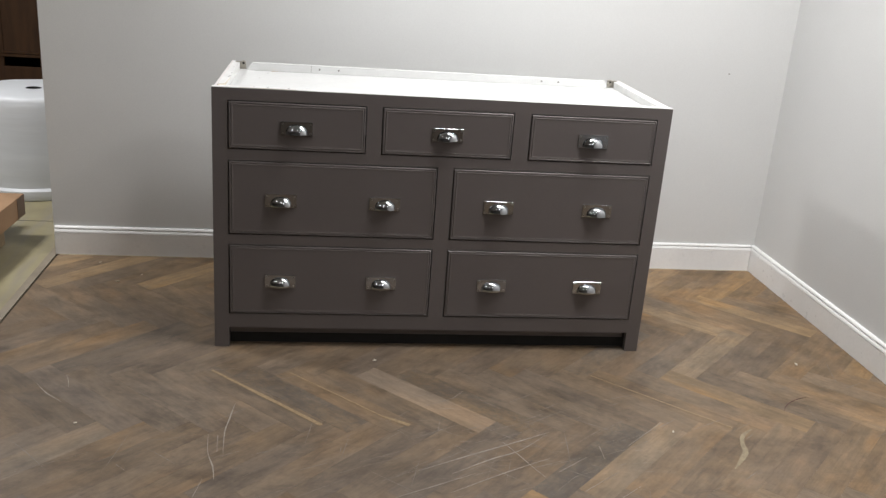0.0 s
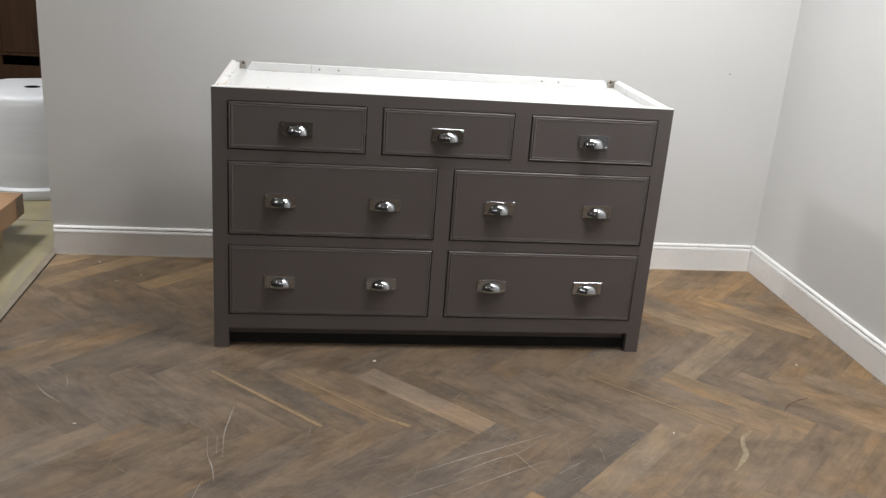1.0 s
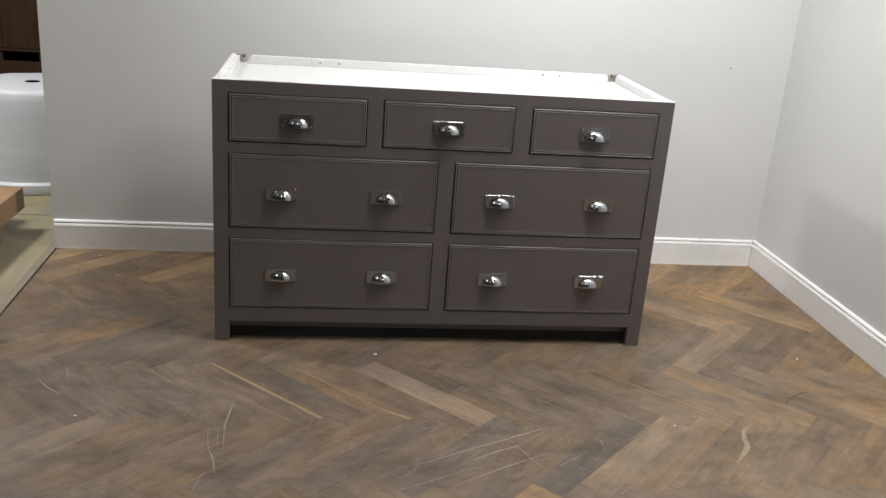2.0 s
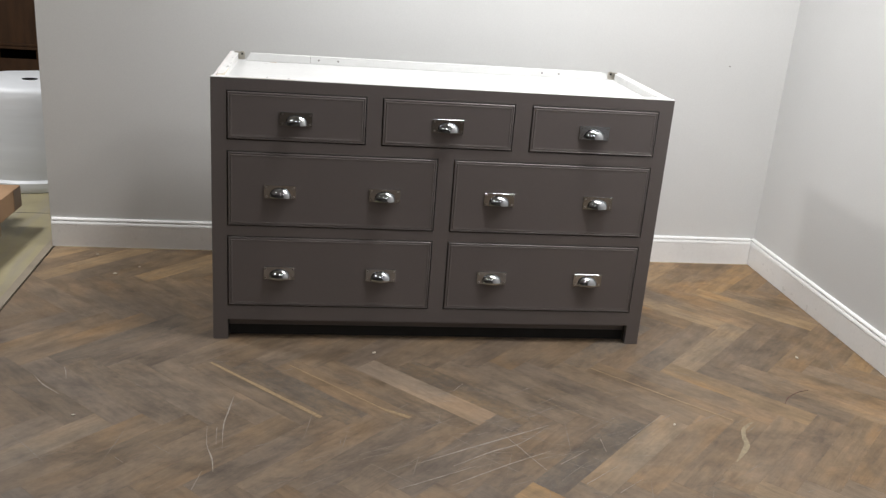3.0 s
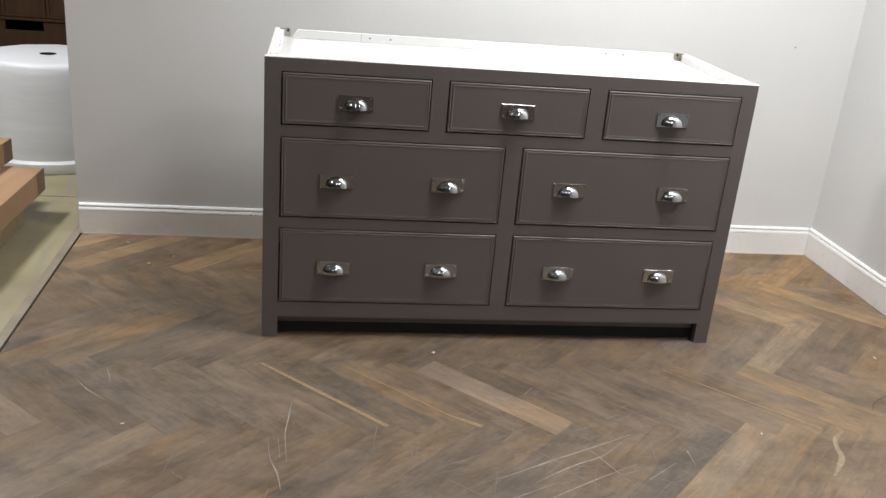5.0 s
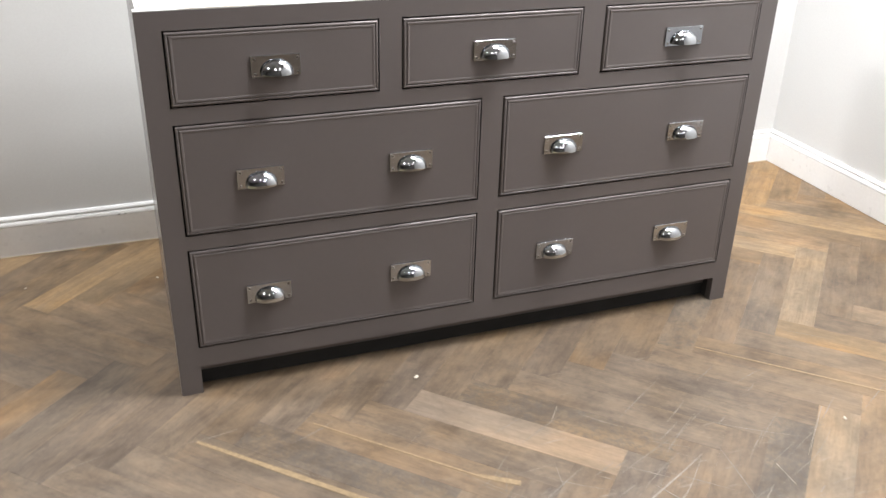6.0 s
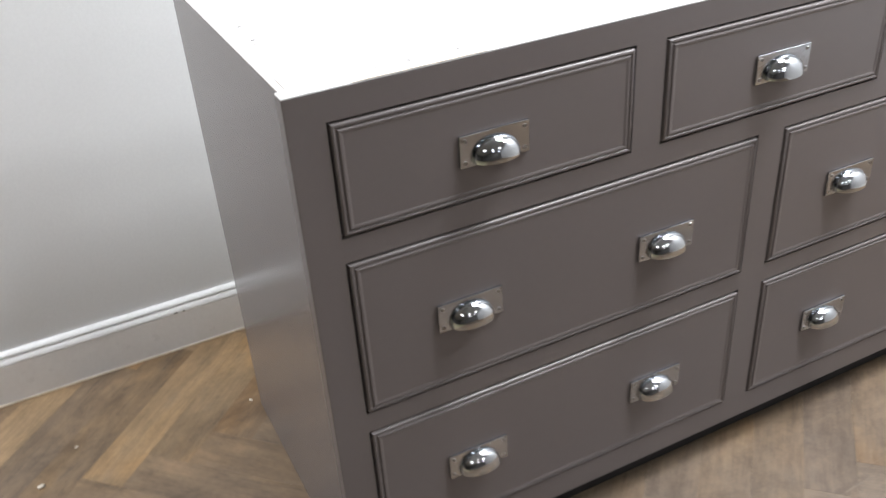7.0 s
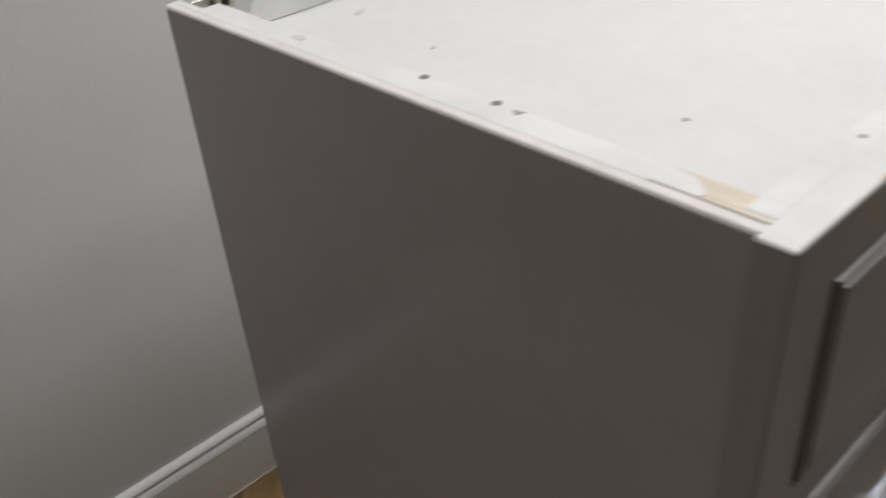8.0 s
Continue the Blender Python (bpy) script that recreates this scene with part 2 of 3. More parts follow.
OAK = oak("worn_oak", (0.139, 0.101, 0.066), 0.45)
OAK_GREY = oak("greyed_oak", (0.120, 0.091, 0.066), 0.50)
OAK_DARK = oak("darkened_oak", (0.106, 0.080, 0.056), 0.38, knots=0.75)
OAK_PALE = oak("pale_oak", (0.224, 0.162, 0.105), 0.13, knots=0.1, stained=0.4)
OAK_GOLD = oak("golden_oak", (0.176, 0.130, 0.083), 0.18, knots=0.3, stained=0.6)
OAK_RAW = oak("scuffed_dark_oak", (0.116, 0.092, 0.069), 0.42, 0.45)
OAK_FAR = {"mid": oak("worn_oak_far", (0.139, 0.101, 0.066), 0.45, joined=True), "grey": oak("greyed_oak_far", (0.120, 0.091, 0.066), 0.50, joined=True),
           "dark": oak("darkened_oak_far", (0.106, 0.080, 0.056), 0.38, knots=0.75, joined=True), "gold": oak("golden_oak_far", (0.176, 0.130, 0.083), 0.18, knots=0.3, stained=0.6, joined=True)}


def vinyl():
    mat, nt, b = material("yellowed_sheet_floor", (0.36, 0.31, 0.19), 0.5)
    p = position(nt)
    c = ramp(nt, noise_of(nt, p, 3, 6, 0.6), [(0.3, (0.20, 0.175, 0.105)), (0.55, (0.29, 0.255, 0.15)), (0.75, (0.33, 0.30, 0.20))])
    c = mix(nt, c, (0.22, 0.20, 0.17), grey_ramp(nt, noise_of(nt, position(nt, (6, 0.8, 1)), 3, 5), 0.45, 0.7, 0, 0.6))
    link(nt, c, b.inputs["Base Color"])
    bump(nt, b, noise_of(nt, p, 40, 4), 0.3, 0.001)
    return mat


VINYL = vinyl()


# ---- mesh helpers ----
def box(bm, x0, x1, y0, y1, z0, z1, bevel=0.0, segments=1):
    made = bmesh.ops.create_cube(bm, size=1.0, matrix=Matrix.Translation(((x0 + x1) / 2, (y0 + y1) / 2, (z0 + z1) / 2)) @ Matrix.Diagonal((x1 - x0, y1 - y0, z1 - z0, 1)))
    if bevel:
        edges = list({e for v in made["verts"] for e in v.link_edges})
        bmesh.ops.bevel(bm, geom=edges, offset=bevel, segments=segments, affect="EDGES", profile=0.5)
    return bm


def boxed(x0, x1, y0, y1, z0, z1, bevel=0.0, segments=1):
    return box(bmesh.new(), x0, x1, y0, y1, z0, z1, bevel, segments)


def mesh_of(name, bm, mat, smooth=0.0):
    bmesh.ops.recalc_face_normals(bm, faces=bm.faces)
    me = bpy.data.meshes.new(name)
    if smooth:
        for f in bm.faces:
            f.smooth = True
        for e in bm.edges:
            e.smooth = len(e.link_faces) == 2 and e.calc_face_angle() < radians(smooth)
    bm.to_mesh(me)
    bm.free()
    me.materials.append(mat)
    return me


def part(name, bm, mat, parent, label="", smooth=0.0):
    ob = new(name, mesh_of(name, bm, mat, smooth))
    ob.parent = parent
    if label:
        tagged(ob, label)
    return ob


def thing(name, label, category, group="", kind="", at=(0, 0, 0)):
    ob = new(name)
    ob.location = at
    return tagged(ob, label, category, group, kind)


def structure(name, bm, mat, label, category, smooth=0.0):
    return tagged(new(name, mesh_of(name, bm, mat, smooth)), label, category, kind="structure")


def rings(x0, x1, z0, z1, profile, cap=True):
    """Mitred rectangles in the plane of a front, each (inset, y), joined in turn; the last one filled."""
    bm, last = bmesh.new(), None
    for inset, y in profile:
        vs = [bm.verts.new(v) for v in ((x0 + inset, y, z0 + inset), (x1 - inset, y, z0 + inset), (x1 - inset, y, z1 - inset), (x0 + inset, y, z1 - inset))]
        if last:
            for i in range(4):
                bm.faces.new((last[i], last[(i + 1) % 4], vs[(i + 1) % 4], vs[i]))
        last = vs
    if cap:
        bm.faces.new(last)
    return bm


def disc(bm, r, depth, m, seg=16):
    bmesh.ops.create_cone(bm, cap_ends=True, segments=seg, radius1=r, radius2=r, depth=depth, matrix=m)
    return bm


def extruded(profile, length, m):
    """A closed outline (a, b) drawn along x, laid by m."""
    bm = bmesh.new()
    a = [bm.verts.new(m @ Vector((0, p, q))) for p, q in profile]
    b = [bm.verts.new(m @ Vector((length, p, q))) for p, q in profile]
    n = len(profile)
    for i in range(n):
        bm.faces.new((a[i], a[(i + 1) % n], b[(i + 1) % n], b[i]))
    bm.faces.new(a)
    bm.faces.new(b)
    return bm


# ---- the room ----
EAST, NORTH, WEST_END, SEAM = 2.318, 0.880, -0.752, -0.742
ROOF = 2.60
structure("wall_north", boxed(WEST_END, EAST + 0.12, NORTH, NORTH + 0.12, 0, ROOF), WALL, "light grey painted plaster wall behind the chest", "wall")
structure("wall_east", boxed(EAST, EAST + 0.12, -5.6, NORTH, 0, ROOF), WALL, "pale grey painted plaster wall meeting it in a corner", "wall")
# unseen walls added to close the place; dark ones keep reflections and bounce low
structure("wall_south", boxed(-5.6, EAST + 0.12, -5.72, -5.6, 0, ROOF), DIMWALL, "unseen dark grey wall added to close the room", "wall")
structure("wall_west", boxed(-5.72, -5.6, -5.72, 6.2, 0, ROOF), DIMWALL, "unseen dark grey wall added to close the workshop's side", "wall")
structure("wall_back", boxed(-5.6, WEST_END + 0.12, 6.0, 6.12, 0, ROOF), DIMWALL, "unseen dark grey wall added at the workshop's end", "wall")
structure("wall_return", boxed(WEST_END + 0.006, WEST_END + 0.12, NORTH + 0.12, 6.0, 0, ROOF), WALL, "unseen grey wall added running back beside the workshop", "wall")
# unseen ceiling, greyed to darken reflections and bounce light
structure("ceiling", boxed(-5.72, EAST + 0.12, -5.72, 6.12, ROOF, ROOF + 0.1), CEIL, "unseen plain grey ceiling added over the whole place", "ceiling")

# skirting with a moulded top: lower flat, two rounded beads and a groove between
SKIRTING = [(0, 0), (-0.0165, 0), (-0.0165, 0.0930), (-0.0145, 0.0938), (-0.0145, 0.0948), (-0.0172, 0.0958), (-0.0170, 0.0985), (-0.0152, 0.1030), (-0.0130, 0.1066), (-0.0070, 0.1076),
            (-0.0070, 0.1118), (-0.0122, 0.1128), (-0.0118, 0.1150), (-0.0095, 0.1185), (-0.0060, 0.1206), (0, 0.1212)]
structure("baseboard_north", extruded(SKIRTING, EAST - 0.019 - WEST_END - 0.006, pose(WEST_END + 0.006, NORTH, 0.0015)), SKIRT, "white gloss painted moulded skirting board with small chips", "skirting board", 30)
structure("baseboard_east", extruded(SKIRTING, NORTH + 5.6, pose(EAST, NORTH, 0.0015, 0, 0, -90)), SKIRT, "white gloss painted moulded skirting board along the bright wall", "skirting board", 30)

bm = boxed(-0.094, -0.086, 0.8606, 0.8626, 0.0962, 0.0995, 0.0007)
box(bm, -0.075, -0.069, 0.8604, 0.8624, 0.0965, 0.0990, 0.0005)
tagged(new("skirting_chip", mesh_of("skirting_chip", bm, SCREWHOLE)), "small grey chip in the white skirting board", "chip")

# ---- workshop floor beyond the seam ----
structure("floor_workshop", boxed(-5.6, SEAM - 0.004, -5.6, 6.0, -0.06, -0.002), VINYL, "yellowed dusty sheet floor of the workshop beyond the seam", "floor")
structure("trim_seam", boxed(SEAM - 0.004, SEAM + 0.004, -5.6, NORTH, -0.06, -0.006), HOLE, "dark open seam between the two floors", "floor seam")

structure("trim_strip", boxed(SEAM - 0.034, SEAM - 0.004, -5.6, NORTH + 0.42, -0.004, 0.0005), GREYSTRIP, "dusty grey edging strip beside the open floor seam", "floor strip")
structure("trim_joint", boxed(-5.6, WEST_END + 0.006, 1.303, 1.307, -0.003, -0.0012), BLACKLINE, "thin dark joint across the sheet floor", "floor joint")
structure("trim_caulk", boxed(WEST_END + 0.02, EAST - 0.02, NORTH - 0.0195, NORTH - 0.016, 0.0, 0.0024), CAULK, "thin cream caulk line under the skirting", "caulk")

# ---- chest of drawers ----
WIDTH, TALL, DEEP = 1.484, 0.880, 0.582
chest = thing("chest_of_drawers", "taupe painted chest of seven drawers with an open white top", "chest of drawers")
ROWS_Z = ((0.685, 0.840), (0.402, 0.650), (0.122, 0.368))
TOP_X = ((0.048, 0.481), (0.530, 0.957), (1.011, 1.437))
LOW_X = ((0.048, 0.719), (0.770, 1.437))
FRONT, BACK = 0.0, 0.022
for x0, x1 in ((0.0, 0.048), (1.437, WIDTH)):
    bm = boxed(x0, x1, FRONT, BACK, 0.0, TALL - 0.003)
    outer = 0.0 if x0 == 0.0 else WIDTH
    bmesh.ops.bevel(bm, geom=[e for e in bm.edges if all(abs(v.co.x - outer) < 1e-5 and v.co.y < 0.001 for v in e.verts)], offset=0.0015, segments=3, affect="EDGES", profile=0.5)
    part("stile", bm, TAUPE, chest)
for z0, z1 in ((0.840, TALL - 0.003), (0.650, 0.685), (0.368, 0.402), (0.072, 0.122)):
    part("rail", boxed(0.048, 1.437, FRONT, BACK, z0, z1), TAUPE, chest)
for x0, x1, (z0, z1) in ((0.481, 0.530, ROWS_Z[0]), (0.957, 1.011, ROWS_Z[0]), (0.719, 0.770, ROWS_Z[1]), (0.719, 0.770, ROWS_Z[2])):
    part("mullion", boxed(x0, x1, FRONT, BACK, z0, z1), TAUPE, chest)
part("top_edge", boxed(0.0, WIDTH, FRONT + 0.0005, BACK, TALL - 0.003, TALL, 0.0012, 2), BATTEN, chest, "bare white top edge of the face frame")
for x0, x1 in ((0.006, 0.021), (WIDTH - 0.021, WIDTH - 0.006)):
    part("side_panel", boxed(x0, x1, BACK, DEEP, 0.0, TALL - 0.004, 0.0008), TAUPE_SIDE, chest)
    out, mid = (x0, x0 + 0.008) if x0 < 0.5 else (x1 - 0.008, x1), (x0 + 0.008, x1) if x0 < 0.5 else (x0, x1 - 0.008)
    part("panel_edge", boxed(*out, BACK, DEEP, TALL - 0.004, TALL - 0.0011, 0.0004), PRIMED, chest, "bare pinkish white board edge")
    part("panel_rim", boxed(*mid, 0.062 if x0 < 0.5 else BACK, DEEP, TALL - 0.004, TALL - 0.0010), BATTEN, chest)
part("back_panel", boxed(0.021, WIDTH - 0.021, DEEP - 0.030, DEEP - 0.022, 0.0, 0.838), MELAMINE, chest)
part("top_panel", boxed(0.021, WIDTH - 0.021, 0.040, 0.562, 0.838, 0.853), MELAMINE, chest, "white melamine dust panel set below the rim")
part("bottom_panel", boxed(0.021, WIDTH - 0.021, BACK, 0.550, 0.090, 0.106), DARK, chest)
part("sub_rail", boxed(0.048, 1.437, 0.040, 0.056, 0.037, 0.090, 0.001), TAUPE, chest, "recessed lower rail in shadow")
# black face closing the recess from lower rail to floor
part("plinth", boxed(0.048, 1.437, 0.042, 0.090, 0.0, 0.0365), HOLE, chest, "black board in the recess under the chest")
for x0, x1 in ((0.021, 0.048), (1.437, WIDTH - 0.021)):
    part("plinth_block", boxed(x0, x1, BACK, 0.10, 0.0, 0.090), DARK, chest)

# rim round the top: battens on both sides and at the front, a raised rail at the back
part("side_batten", boxed(0.021, 0.037, 0.215, 0.545, 0.853, TALL - 0.0010), BATTEN, chest)
part("side_batten", boxed(WIDTH - 0.037, WIDTH - 0.021, 0.040, 0.545, 0.853, TALL - 0.0015, 0.0015), BATTEN, chest, "scuffed white batten")
part("side_batten", boxed(0.021, 0.037, 0.040, 0.215, 0.853, TALL - 0.006, 0.0005), BATTEN, chest)
part("raw_batten_top", boxed(0.021, 0.0365, 0.040, 0.2149, TALL - 0.006, TALL - 0.0022), RAWWOOD, chest, "raw pale wood where the batten's top broke off")
part("raw_rim", boxed(0.0152, 0.021, BACK + 0.0005, 0.0618, TALL - 0.006, TALL - 0.0022, 0.0004), RAWWOOD, chest)
bm = bmesh.new()
lower = [(0.0210, 0.0622), (0.0260, 0.066), (0.0314, 0.073), (0.0342, 0.092), (0.0352, 0.130), (0.0362, 0.170), (0.0370, 0.215), (0.0210, 0.215)]
ring = [[bm.verts.new((x, y, z)) for x, y in lower] for z in (TALL - 0.0030, TALL - 0.0010)]
for k in range(8):
    bm.faces.new((ring[0][k], ring[0][(k + 1) % 8], ring[1][(k + 1) % 8], ring[1][k]))
bm.faces.new(ring[1])
part("batten_skin", bm, BATTEN, chest, "white skin left on the broken batten")
part("split", boxed(0.0141, 0.0150, BACK + 0.001, 0.092, TALL - 0.0012, TALL - 0.0006), SCREWHOLE, chest, "dark split along the board edge")
# notch drawn as a grey patch instead of a shaded hollow
bm = bmesh.new()
notch = [[bm.verts.new((x, y, z)) for x, y in ((0.0285, 0.1985), (0.0350, 0.1960), (0.0335, 0.2045))] for z in (TALL - 0.0014, TALL - 0.0005)]
for k in range(3):
    bm.faces.new((notch[0][k], notch[0][(k + 1) % 3], notch[1][(k + 1) % 3], notch[1][k]))
bm.faces.new(notch[1])
part("notch", bm, SCREWHOLE, chest, "small grey three-cornered notch")
part("raw_edge", boxed(0.085, 0.260, FRONT + 0.0004, FRONT + 0.0022, TALL - 0.0006, TALL + 0.0003), RAWWOOD, chest, "raw edge where the white coat is rubbed off")
for x, y, r, stretch in ((0.140, 0.487, 0.0050, 1.6), (0.121, 0.371, 0.0032, 1.2), (0.515, 0.098, 0.0030, 1.0)):
    part("smudge", disc(bmesh.new(), r, 0.0005, pose(x, y, 0.8532, 0, 0, 25) @ Matrix.Diagonal((stretch, 0.7, 1, 1))), SMUDGE, chest)
part("smudge", disc(bmesh.new(), 0.0045, 0.0005, pose(0.0285, 0.419, TALL - 0.0008) @ Matrix.Diagonal((0.8, 1.6, 1, 1))), SMUDGE, chest)
for x, r in ((0.158, 0.0042), (0.169, 0.0034)):
    part("glue_stain", disc(bmesh.new(), r, 0.0006, pose(x, 0.530, 0.8532) @ Matrix.Diagonal((1.5, 0.7, 1, 1))), GLUE, chest, "brown glue stain by the back rail")
part("front_batten", boxed(0.021, WIDTH - 0.021, BACK, 0.040, 0.853, TALL - 0.0012, 0.001), BATTEN, chest)
bm = bmesh.new()
prof = [(0.063, 0.853), (0.081, 0.8815), (1.403, 0.8815), (1.421, 0.853)]
for y in (0.534, 0.552):
    bm.faces.new([bm.verts.new((x, y, z)) for x, z in prof])
bm.verts.ensure_lookup_table()
for i in range(4):
    bm.faces.new([bm.verts[i], bm.verts[(i + 1) % 4], bm.verts[4 + (i + 1) % 4], bm.verts[4 + i]])
bmesh.ops.bevel(bm, geom=list(bm.edges), offset=0.001, segments=1, affect="EDGES")
part("back_rail", bm, MELAMINE, chest, "white back rail with slanted ends")
for x in (0.049, WIDTH - 0.049):
    plate = part("corner_bracket", boxed(min(x, 0.021 if x < 0.5 else x - 0.009), max(x + 0.009, WIDTH - 0.021 if x > 0.5 else 0), 0.5640, 0.5665, 0.853, 0.8800, 0.0006), CAMSTEEL, chest, "small zinc bracket at the back corner")
    part("nut", disc(bmesh.new(), 0.0092, 0.008, pose(x, 0.560, 0.8745, 90), 20), CAMSTEEL, plate, "round zinc nut with a dark hole", 40)
    part("nut_hole", disc(bmesh.new(), 0.0042, 0.001, pose(x, 0.5558, 0.8745, 90)), HOLE, plate)
# flat discs, the shade of each hole put into the colour
for x, y, z, r in ((0.035, 0.286, TALL - 0.0009, 0.0034), (0.0345, 0.219, TALL - 0.0009, 0.0034), (0.132, 0.144, 0.8532, 0.0024), (0.235, 0.030, TALL - 0.001, 0.0028),
                   (0.169, 0.030, TALL - 0.001, 0.0030), (0.127, 0.030, TALL - 0.001, 0.0022)):
    part("screw_hole", disc(bmesh.new(), r, 0.0006, pose(x, y, z)), PILOT if r > 0.0025 else SCREWHOLE, chest, "dark pilot hole" if r > 0.0025 else "faint grey pilot hole")
part("joint", boxed(0.2940, 0.2954, 0.5334, 0.5345, 0.856, 0.8805), SCREWHOLE, chest, "thin dark joint in the back rail")
for x in (0.325, 0.395, 1.16, 1.225):
    part("screw_hole", disc(bmesh.new(), 0.0035, 0.0008, pose(x, 0.5338, 0.868, 90)), PILOT, chest)


def cup_mesh():
    """A rounded half-dome cup with a straight cut lower edge, open below; with thickness."""
    a, c, b, nu, nv, low = 0.0340, 0.0220, 0.0320, 30, 16, radians(3)
    bm = bmesh.new()

    def shell(shrink):
        rows = []
        for j in range(nv + 1):
            ps = low + (math.pi / 2 - low) * j / nv
            row = []
            for i in range(nu + 1):
                ph = math.pi * i / nu
                s = math.sin(ph) ** 0.8
                row.append(bm.verts.new((-(a - shrink) * math.cos(ph), -(c - shrink) * s * math.cos(ps), (b - shrink) * (math.sin(low) + s * (math.sin(ps) - math.sin(low))))))
            rows.append(row)
        return rows

    outer, inner = shell(0.0), shell(0.0022)
    for rows in (outer, inner):
        for j in range(len(rows) - 1):
            for i in range(nu):
                bm.faces.new((rows[j][i], rows[j][i + 1], rows[j + 1][i + 1], rows[j + 1][i]))
    for i in range(nu):
        bm.faces.new((outer[0][i], outer[0][i + 1], inner[0][i + 1], inner[0][i]))
    bmesh.ops.remove_doubles(bm, verts=bm.verts, dist=0.00005)
    return mesh_of("cup", bm, CHROME, 50)


CUP = cup_mesh()
BACKPLATE = mesh_of("backplate", boxed(-0.050, 0.050, -0.0038, 0.0, -0.022, 0.022, 0.0003, 1), PLATE)
_bm = bmesh.new()
disc(_bm, 0.0030, 0.0008, pose(0, -0.0042, 0, 90), 14)
bmesh.ops.bevel(_bm, geom=list(_bm.edges), offset=0.0003, segments=1, affect="EDGES")
SCREW = mesh_of("screw", _bm, SCREWMETAL, 40)
SLOT = mesh_of("slot", boxed(-0.0026, 0.0026, -0.0048, -0.0044, -0.0004, 0.0004), HOLE)


def shared(name, mesh, parent, m, label=""):
    ob = new(name, mesh)
    ob.parent = parent
    ob.matrix_basis = m
    if label:
        tagged(ob, label)
    return ob


BEAD = [(0.0034, 0.020), (0.0034, 0.0), (0.0040, -0.0016), (0.0055, -0.0027), (0.0072, -0.0030), (0.0085, -0.0023), (0.0092, -0.0012)]
PANEL = [(0.0092, -0.0012), (0.0104, -0.0012), (0.0112, -0.0028), (0.0126, -0.0035), (0.0150, -0.0033), (0.0170, -0.0026)]


def drawer(x0, x1, z0, z1, handles):
    front = part("drawer_front", rings(x0, x1, z0, z1, PANEL), TAUPE, chest)
    part("bead", rings(x0, x1, z0, z1, BEAD, cap=False), TAUPE, front, "moulded bead round the drawer", 35)
    # dark box, so the gap round the front shows as shade
    part("drawer_box", boxed(x0 + 0.012, x1 - 0.012, 0.012, 0.50, z0 + 0.012, z1 - 0.012), DARK, front)
    for x, z in handles:
        at = pose(x, -0.0028, z)
        shared("backplate", BACKPLATE, front, at, "polished nickel backplate with four screws")
        shared("cup", CUP, front, at @ pose(0.0, -0.0035, -0.0180), "polished chrome cup pull")
        for dx in (-0.0435, 0.0435):
            for dz in (-0.0150, 0.0150):
                turn = (x * 977 + dx * 5131 + dz * 777) % 180
                shared("screw", SCREW, front, at @ pose(dx, 0, dz))
                shared("screw_slot", SLOT, front, at @ pose(dx, 0, dz, 0, turn, 0))


for (x0, x1), hx in zip(TOP_X, (0.262, 0.742, 1.2245)):
    drawer(x0, x1, *ROWS_Z[0], [(hx, 0.759)])
for (z0, z1), hz in ((ROWS_Z[1], 0.5215), (ROWS_Z[2], 0.2430)):
    for (x0, x1), hxs in zip(LOW_X, ((0.2155, 0.551), (0.930, 1.267))):
        drawer(x0, x1, z0, z1, [(hx, hz) for hx in hxs])

# ---- workshop things beyond the wall's end ----
roll = thing("foam_roll", "thick upright roll of white foam wrap on the floor", "packing roll", at=(-1.10, 1.90, 0))
bm, turns = bmesh.new(), []
RAD = [(0.303, 0.0), (0.307, 0.012), (0.306, 0.046), (0.291, 0.058), (0.292, 0.10), (0.297, 0.19), (0.292, 0.25), (0.297, 0.32), (0.294, 0.40), (0.293, 0.455), (0.291, 0.480), (0.286, 0.494), (0.276, 0.501), (0.255, 0.504), (0.150, 0.505), (0.038, 0.504)]
for r, z in RAD:
    turns.append([bm.verts.new((r * math.cos(a) * (1 + 0.006 * noise.noise((math.cos(a) * 2, math.sin(a) * 2, z * 9))), r * math.sin(a), z + 0.013 * r * noise.noise((math.cos(a) * 3, math.sin(a) * 3, z * 4))))
                  for a in [2 * math.pi * i / 64 for i in range(64)]])
for lo, hi in zip(turns, turns[1:]):
    for i in range(64):
        bm.faces.new((lo[i], lo[(i + 1) % 64], hi[(i + 1) % 64], hi[i]))
part("wound_foam", bm, FOAM, roll, "", 40)
# core wall blackened for the shade inside the roll
bm = bmesh.new()
bmesh.ops.create_cone(bm, cap_ends=False, segments=32, radius1=0.038, radius2=0.038, depth=0.46, matrix=pose(0, 0, 0.272))
part("core", bm, HOLE, roll, "dark hollow core", 60)

pallet = thing("pallet", "low wooden pallet under the cartons", "pallet", at=(-1.22, 0.55, 0))
for x in (-0.22, 0.0, 0.20):
    part("bearer", boxed(x - 0.04, x + 0.04, -0.42, 0.42, 0.0, 0.082, 0.003), PALLETWOOD, pallet)
for y in (-0.34, -0.12, 0.12, 0.34):
    part("deck_board", boxed(-0.27, 0.255, y - 0.045, y + 0.045, 0.082, 0.100, 0.002), PALLETWOOD, pallet)


